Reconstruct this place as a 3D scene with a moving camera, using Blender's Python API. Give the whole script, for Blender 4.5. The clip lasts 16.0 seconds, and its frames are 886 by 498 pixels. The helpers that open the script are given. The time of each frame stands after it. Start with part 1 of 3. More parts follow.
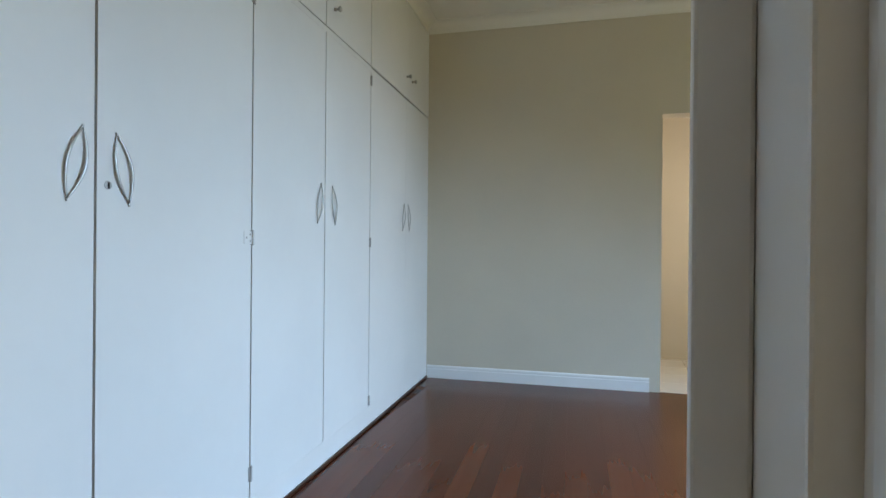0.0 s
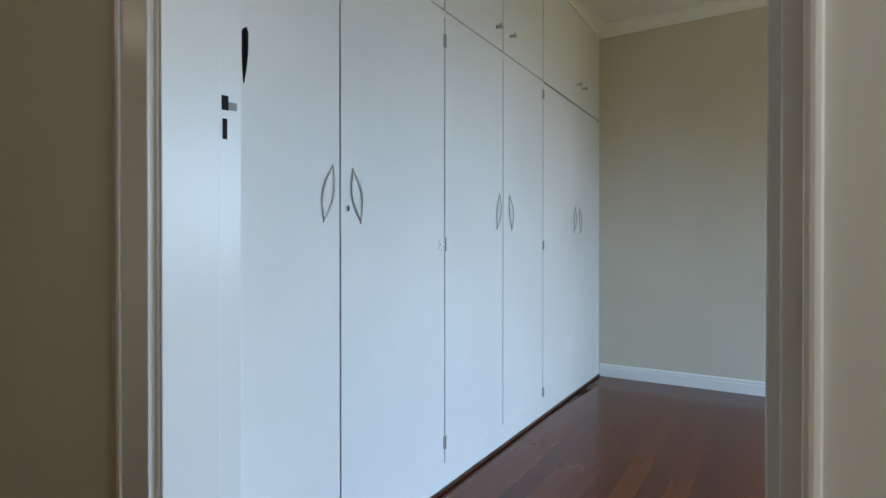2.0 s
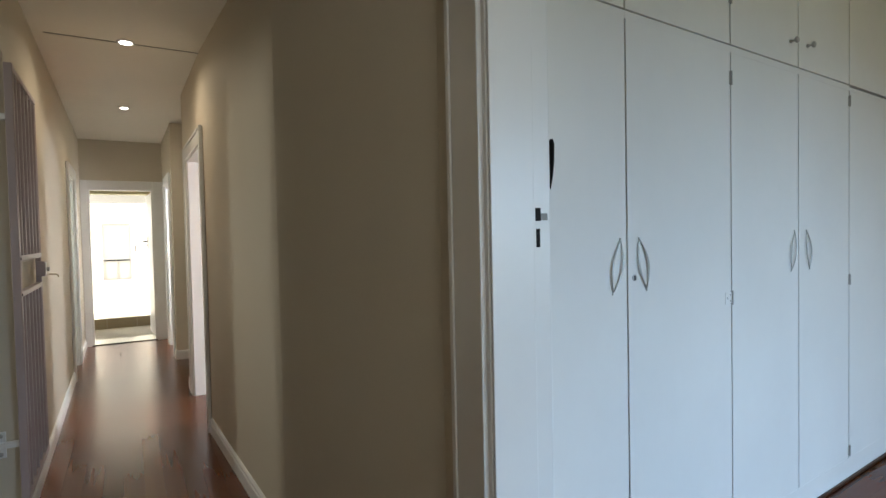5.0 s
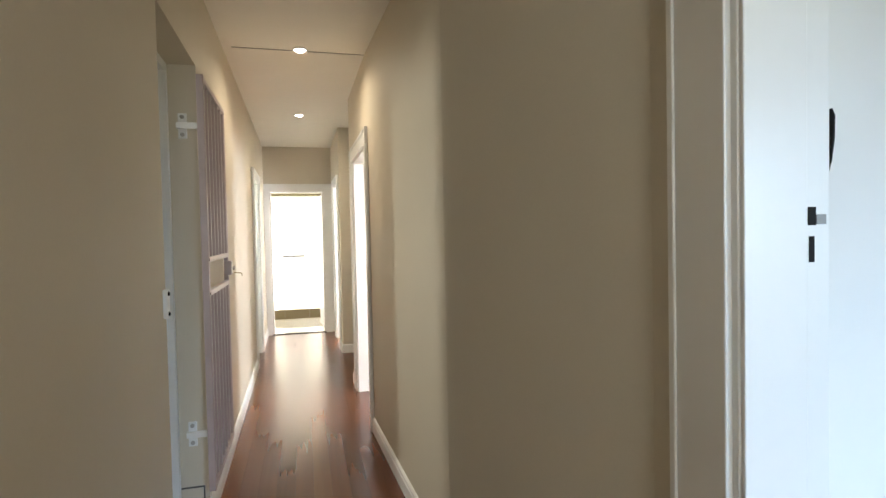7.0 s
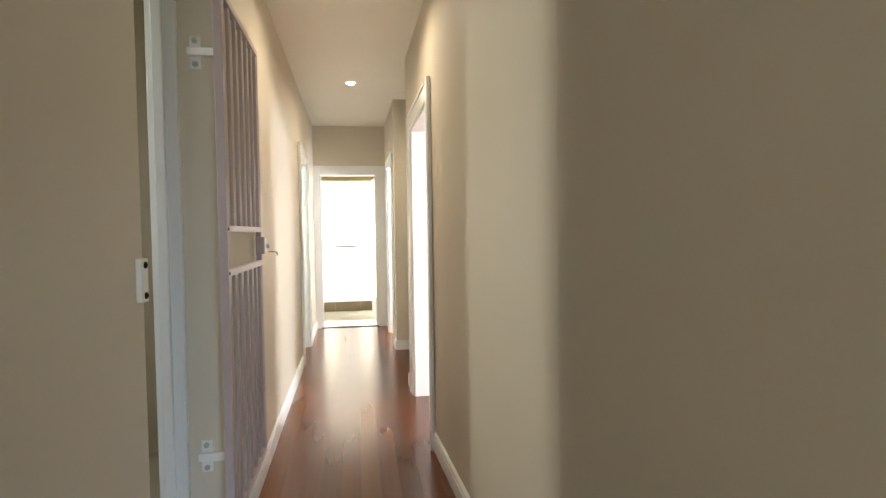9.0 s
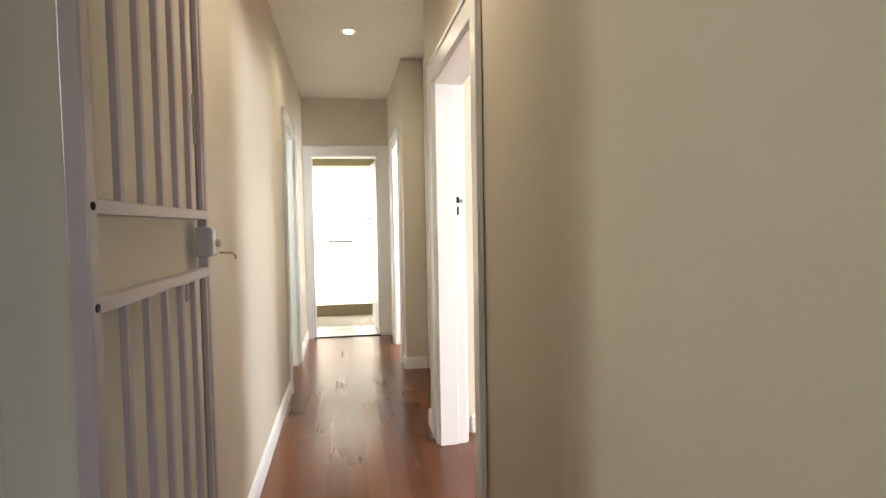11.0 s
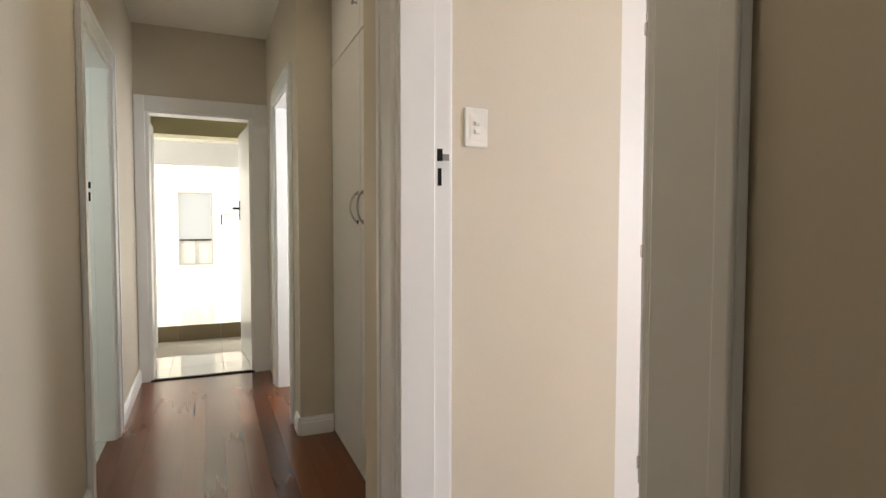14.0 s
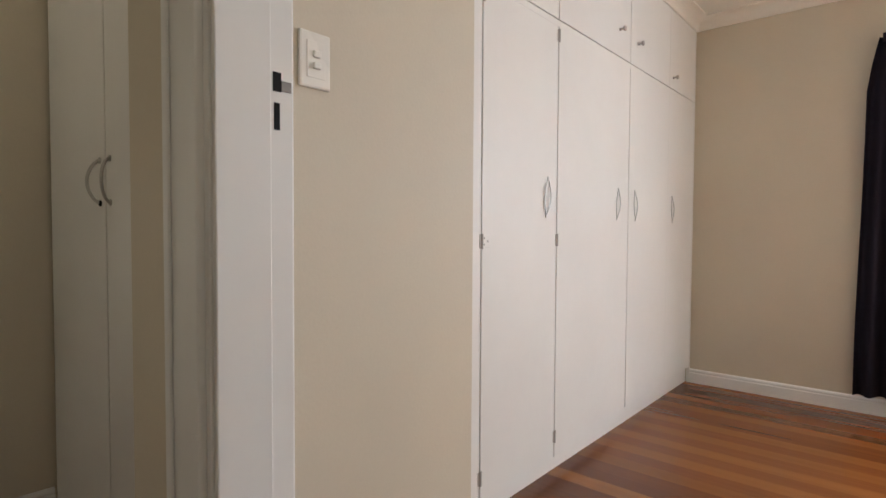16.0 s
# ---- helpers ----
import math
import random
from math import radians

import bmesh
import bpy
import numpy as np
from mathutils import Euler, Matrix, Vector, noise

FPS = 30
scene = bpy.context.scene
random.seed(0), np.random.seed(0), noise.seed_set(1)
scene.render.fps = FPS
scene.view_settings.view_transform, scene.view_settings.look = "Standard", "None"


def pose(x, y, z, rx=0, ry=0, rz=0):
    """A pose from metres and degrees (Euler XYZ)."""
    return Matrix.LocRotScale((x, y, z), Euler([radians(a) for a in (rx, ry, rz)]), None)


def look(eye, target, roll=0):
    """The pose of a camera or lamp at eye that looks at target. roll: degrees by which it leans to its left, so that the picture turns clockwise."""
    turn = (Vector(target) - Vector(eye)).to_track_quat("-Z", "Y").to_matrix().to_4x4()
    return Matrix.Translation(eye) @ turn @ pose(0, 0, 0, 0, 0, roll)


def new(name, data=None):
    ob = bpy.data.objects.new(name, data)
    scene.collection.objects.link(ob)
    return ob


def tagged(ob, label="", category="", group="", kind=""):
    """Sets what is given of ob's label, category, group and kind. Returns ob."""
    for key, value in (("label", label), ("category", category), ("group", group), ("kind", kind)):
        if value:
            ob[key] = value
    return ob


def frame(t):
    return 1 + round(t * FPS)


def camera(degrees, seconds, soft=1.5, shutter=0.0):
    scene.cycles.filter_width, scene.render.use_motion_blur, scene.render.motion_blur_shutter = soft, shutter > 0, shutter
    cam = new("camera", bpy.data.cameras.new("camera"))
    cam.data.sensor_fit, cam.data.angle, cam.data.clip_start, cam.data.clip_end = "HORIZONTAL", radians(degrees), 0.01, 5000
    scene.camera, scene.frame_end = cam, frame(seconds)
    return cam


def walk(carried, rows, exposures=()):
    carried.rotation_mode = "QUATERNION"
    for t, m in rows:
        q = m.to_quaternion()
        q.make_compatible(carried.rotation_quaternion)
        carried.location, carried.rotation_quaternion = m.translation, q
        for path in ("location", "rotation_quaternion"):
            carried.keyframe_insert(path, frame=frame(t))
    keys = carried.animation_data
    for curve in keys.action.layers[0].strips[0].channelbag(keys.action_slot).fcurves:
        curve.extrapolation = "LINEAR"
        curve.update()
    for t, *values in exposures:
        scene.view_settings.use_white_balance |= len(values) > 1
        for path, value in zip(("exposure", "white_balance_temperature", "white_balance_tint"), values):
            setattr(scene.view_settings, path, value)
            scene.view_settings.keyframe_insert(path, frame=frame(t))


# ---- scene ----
cam = camera(79.0, 16.0)
PATH = [
    (0, (0.161, 0.378, 1.041), (-0.438, 2.286, 1.037), 0.5),
    (0.5, (0.202, 0.304, 1.036), (-0.568, 2.15, 1.035), 0.2),
    (1, (0.235, 0.252, 1.043), (-0.68, 2.03, 1.038), 0.0),
    (1.5, (0.243, 0.179, 1.056), (-0.79, 1.892, 1.045), 0.1),
    (2, (0.252, 0.131, 1.067), (-0.905, 1.762, 1.054), -0.0),
    (2.5, (0.255, 0.096, 1.086), (-1.018, 1.638, 1.071), -0.2),
    (3, (0.254, 0.062, 1.12), (-1.135, 1.501, 1.099), -0.3),
    (3.5, (0.246, 0.023, 1.174), (-1.236, 1.365, 1.145), -0.4),
    (4, (0.237, -0.008, 1.238), (-1.338, 1.223, 1.198), -0.5),
    (4.5, (0.22, -0.035, 1.288), (-1.434, 1.09, 1.242), -0.8),
    (5, (0.196, -0.059, 1.356), (-1.532, 0.947, 1.298), -1.2),
    (7.5, (-0.252, -0.028, 1.382), (-2.212, 0.371, 1.335), -1.1),
    (8, (-0.432, -0.008, 1.298), (-2.405, 0.320, 1.250), -1.1),
    (8.2, (-0.500, -0.008, 1.280), (-2.474, 0.305, 1.222), -1.1),
    (10.3, (-1.501, -0.074, 1.259), (-3.473, 0.25, 1.171), -0.7),
    (10.5, (-1.627, -0.08, 1.265), (-3.599, 0.243, 1.174), -1.0),
    (11, (-1.927, -0.085, 1.242), (-3.896, 0.251, 1.151), -1.0),
    (11.5, (-2.214, -0.061, 1.241), (-4.181, 0.289, 1.146), -0.9),
    (12, (-2.501, -0.071, 1.228), (-4.462, 0.306, 1.134), -0.9),
    (12.5, (-2.764, -0.102, 1.225), (-4.711, 0.343, 1.131), -0.7),
    (13, (-3.019, -0.101, 1.224), (-4.94, 0.449, 1.125), -0.5),
    (13.5, (-3.245, -0.087, 1.209), (-5.133, 0.566, 1.116), -0.3),
    (14, (-3.479, -0.085, 1.183), (-5.313, 0.709, 1.093), 0.1),
    (14.5, (-3.624, -0.087, 1.157), (-5.359, 0.904, 1.063), 0.2),
    (15, (-3.808, -0.059, 1.131), (-5.418, 1.125, 1.055), -0.0),
    (15.5, (-3.908, -0.028, 1.12), (-5.39, 1.313, 1.048), 0.1),
    (16, (-4.008, -0.032, 1.114), (-5.315, 1.48, 1.046), 0.3),
]
EXPOSURES = [(0, 0.12), (1.0, -0.05), (1.5, -0.03), (3.0, 0.15), (4.0, 0.12), (5.0, -0.05), (5.3, 0.0), (7.3, 0.97), (8.2, 1.02), (10.5, 0.72), (11.5, 0.57), (12.5, 0.25), (13.5, -0.14), (14.5, -0.48), (15.5, -0.78), (16, -0.88)]
walk(cam, [(t, look(eye, target, roll)) for t, eye, target, roll in PATH], EXPOSURES)

# ---------------------------------------------------------------- world and large lights
world = bpy.data.worlds.new("sky")
scene.world = world
world.use_nodes = True
_n = world.node_tree.nodes
_sky = _n.new("ShaderNodeTexSky")
_sky.sky_type, _sky.sun_disc = "NISHITA", False
_sky.sun_elevation, _sky.sun_rotation = radians(52), radians(345)
world.node_tree.links.new(_sky.outputs[0], _n["Background"].inputs[0])
_n["Background"].inputs[1].default_value = 0.12

sun = new("sun", bpy.data.lights.new("sun", "SUN"))
sun.data.energy, sun.data.angle, sun.data.color = 3.0, radians(0.6), (1.0, 0.95, 0.87)
sun.matrix_world = look((0, 0, 10), (1.2, -4.5, 4.0))


def daylight_lamp(name, eye, target, width, height, watts, colour, spread=180):
    """Area lamp for daylight at a window, an outer door or a blank wall."""
    ob = new(name, bpy.data.lights.new(name, "AREA"))
    ob.data.shape, ob.data.size, ob.data.size_y = "RECTANGLE", width, height
    ob.data.energy, ob.data.color, ob.data.spread = watts, colour, radians(spread)
    ob.matrix_world = look(eye, target)
    return ob


daylight_lamp("bedroom_window_light", (2.78, 2.3, 1.55), (1.15, 2.3, 0.0), 1.9, 1.2, 90, (0.45, 0.685, 1.0), 113)
daylight_lamp("bedroom_garden_light", (2.77, 2.3, 1.3), (0.9, 2.5, 2.9), 1.7, 0.7, 11, (0.88, 0.88, 0.46), 150)
daylight_lamp("second_bedroom_window_light", (-2.95, 4.2, 1.5), (-3.8, 0.3, 0.2), 1.9, 1.2, 235, (0.855, 0.900, 1.0), 180)
# Added lamp aimed at the floor in place of sun; bounce warms the wall.
daylight_lamp("second_bedroom_sun_fill", (-2.95, 4.19, 1.55), (-2.75, 3.2, 0.0), 1.8, 1.1, 70, (1.0, 0.88, 0.70), 45)
daylight_lamp("porch_door_light", (-2.25, -2.95, 2.1), (-2.45, 0, 1.3), 0.34, 0.8, 5.8, (0.95, 0.96, 0.86), 95)
# Fill added before the blank back wall to lift the near door frame.
daylight_lamp("passage_back_fill", (1.47, 0.1, 1.5), (0, 0.2, 1.2), 0.7, 1.2, 14.5, (0.89, 0.92, 0.90))
# Warm fill added in an unseen, assumed bathroom opening.
daylight_lamp("bathroom_fill", (1.86, 5.1, 1.5), (0.4, 5.1, 1.2), 0.8, 0.9, 16, (1.0, 0.90, 0.78))
# Two lamps added before solid walls so the far door jambs come out bright.
daylight_lamp("small_room_jamb_fill", (-5.72, -1.55, 1.6), (-6.85, -0.6, 1.2), 0.7, 0.8, 17, (0.88, 1.0, 0.95))
daylight_lamp("further_room_jamb_fill", (-6.63, 1.45, 1.5), (-7.52, 0.45, 1.2), 0.9, 1.2, 80, (0.95, 0.95, 1.0))
daylight_lamp("living_room_light_west", (-11.8, -3.05, 1.5), (-11.8, 0, 0.6), 3.2, 1.9, 260, (1.0, 0.98, 0.97))
daylight_lamp("living_room_light_east", (-11.8, 2.95, 1.5), (-11.8, 0, 0.6), 3.2, 1.9, 205, (1.0, 0.98, 0.97))

# ---------------------------------------------------------------- materials


def material(name, colour, rough=0.5, metal=0.0, grain=40.0, vary=0.06, bump=0.05, coat=0.0, stain=0.05, spec=0.5):
    """A plain surface with fine grain and broad unevenness."""
    m = bpy.data.materials.new(name)
    m.use_nodes = True
    nt = m.node_tree
    p = nt.nodes["Principled BSDF"]
    co = nt.nodes.new("ShaderNodeTexCoord")
    fine, broad = nt.nodes.new("ShaderNodeTexNoise"), nt.nodes.new("ShaderNodeTexNoise")
    fine.inputs["Scale"].default_value, fine.inputs["Detail"].default_value = grain, 6
    broad.inputs["Scale"].default_value, broad.inputs["Detail"].default_value = 1.7, 4
    for t in (fine, broad):
        nt.links.new(co.outputs["Object"], t.inputs["Vector"])
    a = nt.nodes.new("ShaderNodeMapRange")
    a.inputs[3].default_value, a.inputs[4].default_value = 1 - vary, 1 + vary
    nt.links.new(fine.outputs[0], a.inputs[0])
    b = nt.nodes.new("ShaderNodeMapRange")
    b.inputs[1].default_value, b.inputs[2].default_value = 0.3, 0.7
    b.inputs[3].default_value, b.inputs[4].default_value = 1 - stain, 1 + stain
    nt.links.new(broad.outputs[0], b.inputs[0])
    k = nt.nodes.new("ShaderNodeMath")
    k.operation = "MULTIPLY"
    nt.links.new(a.outputs[0], k.inputs[0])
    nt.links.new(b.outputs[0], k.inputs[1])
    mix = nt.nodes.new("ShaderNodeVectorMath")
    mix.operation = "SCALE"
    mix.inputs[0].default_value = colour[:3]
    nt.links.new(k.outputs[0], mix.inputs["Scale"])
    nt.links.new(mix.outputs[0], p.inputs["Base Color"])
    r = nt.nodes.new("ShaderNodeMapRange")
    r.inputs[3].default_value, r.inputs[4].default_value = max(0.02, rough - 0.08), min(1, rough + 0.08)
    nt.links.new(broad.outputs[0], r.inputs[0])
    nt.links.new(r.outputs[0], p.inputs["Roughness"])
    p.inputs["Metallic"].default_value = metal
    p.inputs["Coat Weight"].default_value = coat
    p.inputs["Specular IOR Level"].default_value = spec
    if bump:
        bp = nt.nodes.new("ShaderNodeBump")
        bp.inputs["Strength"].default_value, bp.inputs["Distance"].default_value = bump, 0.004
        nt.links.new(fine.outputs[0], bp.inputs["Height"])
        nt.links.new(bp.outputs[0], p.inputs["Normal"])
    return m


def plank_material(name, dark, mid, light, rough, spec=0.5):
    """Varnished strip flooring: each strip its own tone, with grain drawn out along it."""
    m = bpy.data.materials.new(name)
    m.use_nodes = True
    nt = m.node_tree
    p = nt.nodes["Principled BSDF"]
    info, co = nt.nodes.new("ShaderNodeObjectInfo"), nt.nodes.new("ShaderNodeTexCoord")
    mp = nt.nodes.new("ShaderNodeMapping")
    mp.inputs["Scale"].default_value = (1.1, 34, 20)
    nt.links.new(co.outputs["Object"], mp.inputs["Vector"])
    off = nt.nodes.new("ShaderNodeVectorMath")
    off.operation = "SCALE"
    off.inputs[0].default_value = (37, 11, 5)
    nt.links.new(info.outputs["Random"], off.inputs["Scale"])
    nt.links.new(off.outputs[0], mp.inputs["Location"])
    fine = nt.nodes.new("ShaderNodeTexNoise")
    fine.inputs["Scale"].default_value, fine.inputs["Detail"].default_value = 1.0, 1.5
    fine.inputs["Distortion"].default_value = 0.15
    nt.links.new(mp.outputs[0], fine.inputs["Vector"])
    s = nt.nodes.new("ShaderNodeMath")
    s.operation = "MULTIPLY_ADD"
    s.inputs[1].default_value, s.inputs[2].default_value = 0.30, -0.02
    nt.links.new(fine.outputs[0], s.inputs[0])
    t = nt.nodes.new("ShaderNodeMath")
    t.operation = "ADD"
    nt.links.new(s.outputs[0], t.inputs[0])
    tone = nt.nodes.new("ShaderNodeMath")
    tone.operation = "MULTIPLY"
    tone.inputs[1].default_value = 0.74
    nt.links.new(info.outputs["Random"], tone.inputs[0])
    nt.links.new(tone.outputs[0], t.inputs[1])
    ramp = nt.nodes.new("ShaderNodeValToRGB")
    ramp.color_ramp.elements[0].color, ramp.color_ramp.elements[1].color = (*dark, 1), (*light, 1)
    e = ramp.color_ramp.elements.new(0.5)
    e.color = (*mid, 1)
    nt.links.new(t.outputs[0], ramp.inputs[0])
    nt.links.new(ramp.outputs[0], p.inputs["Base Color"])
    p.inputs["Specular IOR Level"].default_value = spec
    wear = nt.nodes.new("ShaderNodeTexNoise")
    wear.inputs["Scale"].default_value, wear.inputs["Detail"].default_value = 3.0, 5
    geo = nt.nodes.new("ShaderNodeNewGeometry")
    nt.links.new(geo.outputs["Position"], wear.inputs["Vector"])
    r = nt.nodes.new("ShaderNodeMapRange")
    r.inputs[1].default_value, r.inputs[2].default_value = 0.3, 0.7
    r.inputs[3].default_value, r.inputs[4].default_value = rough - 0.012, rough + 0.02
    nt.links.new(wear.outputs[0], r.inputs[0])
    nt.links.new(r.outputs[0], p.inputs["Roughness"])
    return m


def glow(name, colour, strength, grey=0.8):
    m = bpy.data.materials.new(name)
    m.use_nodes = True
    p = m.node_tree.nodes["Principled BSDF"]
    p.inputs["Base Color"].default_value = (grey, grey, grey, 1)
    p.inputs["Emission Color"].default_value = (*colour, 1)
    p.inputs["Emission Strength"].default_value = strength
    return m


CREAM = material("cream_wall_paint", (0.627, 0.564, 0.450), 0.62, grain=120, vary=0.025, bump=0.10, stain=0.03)
WHITE = material("white_ceiling_paint", (0.86, 0.83, 0.75), 0.7, grain=90, vary=0.02, bump=0.06, stain=0.02)
GLOSS = material("white_enamel_trim", (0.80, 0.80, 0.78), 0.32, grain=30, vary=0.012, bump=0.015, stain=0.025)
CUPBOARD = material("white_enamel_door", (0.80, 0.79, 0.76), 0.46, grain=18, vary=0.012, bump=0.03, stain=0.03, spec=0.3)
# The grey carries the shade inside narrow joints.
SEAM = material("shaded_joint_grey", (0.13, 0.125, 0.115), 0.8, vary=0.1)
STEEL = material("brushed_nickel", (0.50, 0.495, 0.48), 0.40, metal=1.0, grain=200, vary=0.06, bump=0.03)
BLACK = material("blackened_metal", (0.010, 0.009, 0.009), 0.6, grain=60, vary=0.1, spec=0.15)
BRASS = material("dull_brass", (0.42, 0.34, 0.20), 0.35, metal=1.0, grain=80)
HINGE = material("painted_hinge", (0.42, 0.40, 0.37), 0.45, metal=0.3, grain=90)
STRIKE = material("dull_strike_plate", (0.22, 0.21, 0.20), 0.5, metal=0.6, grain=90)
# Enamel is set darker than mauve-white, with the bars' shade in the colour.
GATE = material("shaded_mauve_gate_enamel", (0.42, 0.345, 0.34), 0.33, grain=50, vary=0.03, bump=0.05)
PLASTIC = material("ivory_switch_plastic", (0.82, 0.80, 0.74), 0.28, grain=10, vary=0.01, bump=0.0)
CLOTH = material("navy_curtain_cloth", (0.012, 0.010, 0.020), 0.85, grain=420, vary=0.3, bump=0.25, spec=0.2)
TILE = material("glazed_cream_tile", (0.68, 0.65, 0.57), 0.10, grain=14, vary=0.03, bump=0.0, coat=0.4)
GROUT = material("grey_grout", (0.32, 0.29, 0.25), 0.85)
RISER = material("olive_brown_riser_tile", (0.20, 0.16, 0.09), 0.35, grain=25, vary=0.08)
BEAM = material("olive_beam_paint", (0.38, 0.35, 0.20), 0.6, grain=80, vary=0.03)
DARKWOOD = material("dark_floor_trim", (0.055, 0.022, 0.012), 0.35, grain=60, vary=0.15)
SUBFLOOR = material("dark_floor_joint", (0.02, 0.011, 0.008), 0.8, vary=0.1)
PLANK = plank_material("red_brown_varnished_strip", (0.080, 0.022, 0.009), (0.14, 0.042, 0.015), (0.205, 0.070, 0.024), 0.225)
PLANK_A = plank_material("dark_red_varnished_strip", (0.055, 0.013, 0.006), (0.102, 0.024, 0.009), (0.150, 0.039, 0.013), 0.20, 0.32)
PLANK_B = plank_material("orange_brown_varnished_strip", (0.090, 0.026, 0.009), (0.185, 0.060, 0.017), (0.285, 0.108, 0.030), 0.25, 0.38)
LAMP = glow("lamp_glass", (1.0, 0.93, 0.80), 14.0)
# The pane itself emits, in place of daylight from outside.
PANE = glow("glowing_window_pane", (1.0, 0.99, 0.90), 0.95, 0.06)
# Pelmet colour is lowered so that it looks shaded under the side lamps.
PELMET = material("shaded_pelmet_paint", (0.30, 0.295, 0.28), 0.6)
BLIND = material("pale_blind", (0.60, 0.60, 0.56), 0.7)

# ---------------------------------------------------------------- mesh helpers


def mesh_object(name, bm, mat, parent=None, smooth=False):
    me = bpy.data.meshes.new(name)
    bmesh.ops.recalc_face_normals(bm, faces=bm.faces)
    bm.to_mesh(me)
    bm.free()
    me.materials.append(mat)
    if smooth:
        for f in me.polygons:
            f.use_smooth = True
    ob = new(name, me)
    ob.parent = parent
    return ob


def part(name, bm, mat, parent, label="", smooth=False):
    ob = mesh_object(name, bm, mat, parent, smooth)
    return tagged(ob, label=label)


def base(name, m, label, category, group="", kind=""):
    ob = new(name)
    ob.empty_display_size = 0.1
    ob.matrix_basis = m
    return tagged(ob, label, category, group, kind)


def add_box(bm, x0, x1, y0, y1, z0, z1, bevel=0.0, m=None):
    ret = bmesh.ops.create_cube(bm, size=1)
    vs = ret["verts"]
    t = Matrix.Translation(((x0 + x1) / 2, (y0 + y1) / 2, (z0 + z1) / 2)) @ Matrix.Diagonal((x1 - x0, y1 - y0, z1 - z0, 1))
    bmesh.ops.transform(bm, matrix=t, verts=vs)
    if bevel:
        es = list({e for v in vs for e in v.link_edges})
        got = bmesh.ops.bevel(bm, geom=es, offset=bevel, segments=2, profile=0.5, affect="EDGES")
        vs = list({v for f in got["faces"] for v in f.verts} | {v for v in vs if v.is_valid})
    if m is not None:
        bmesh.ops.transform(bm, matrix=m, verts=vs)
    return vs


def box(x0, x1, y0, y1, z0, z1, bevel=0.0, m=None):
    bm = bmesh.new()
    add_box(bm, x0, x1, y0, y1, z0, z1, bevel, m)
    return bm


def sweep(bm, path, radius, sides=8, flat=1.0, up=Vector((1, 0, 0)), closed=False):
    """A tube along a path of points; flat squeezes it along up."""
    rings = []
    n = len(path)
    for i, q in enumerate(path):
        a, b = path[i - 1 if (i or closed) else 0], path[(i + 1) % n if (i < n - 1 or closed) else i]
        d = (Vector(b) - Vector(a)).normalized()
        s = d.cross(up)
        s = s.normalized() if s.length > 1e-4 else d.orthogonal().normalized()
        w = s.cross(d)
        r = radius[i] if isinstance(radius, (list, tuple)) else radius
        rings.append([bm.verts.new(Vector(q) + r * math.cos(2 * math.pi * k / sides) * s + r * flat * math.sin(2 * math.pi * k / sides) * w) for k in range(sides)])
    for i in range(n if closed else n - 1):
        u, v = rings[i], rings[(i + 1) % n]
        for k in range(sides):
            bm.faces.new((u[k], u[(k + 1) % sides], v[(k + 1) % sides], v[k]))
    if not closed:
        bm.faces.new(rings[0][::-1])
        bm.faces.new(rings[-1])


def lathe(profile, sides=16):
    """A turned shape about z from pairs (radius, height)."""
    bm = bmesh.new()
    rings = [[bm.verts.new((r * math.cos(2 * math.pi * k / sides), r * math.sin(2 * math.pi * k / sides), z)) for k in range(sides)] for r, z in profile]
    for u, v in zip(rings, rings[1:]):
        for k in range(sides):
            bm.faces.new((u[k], u[(k + 1) % sides], v[(k + 1) % sides], v[k]))
    bm.faces.new(rings[0][::-1])
    bm.faces.new(rings[-1])
    return bm


def line_pose(p0, p1):
    """x runs along the floor line from p0 to p1, y to its left."""
    d = Vector((p1[0] - p0[0], p1[1] - p0[1], 0))
    return Matrix.Translation((p0[0], p0[1], 0)) @ Matrix.Rotation(math.atan2(d.y, d.x), 4, "Z"), d.length


CEIL = 2.65


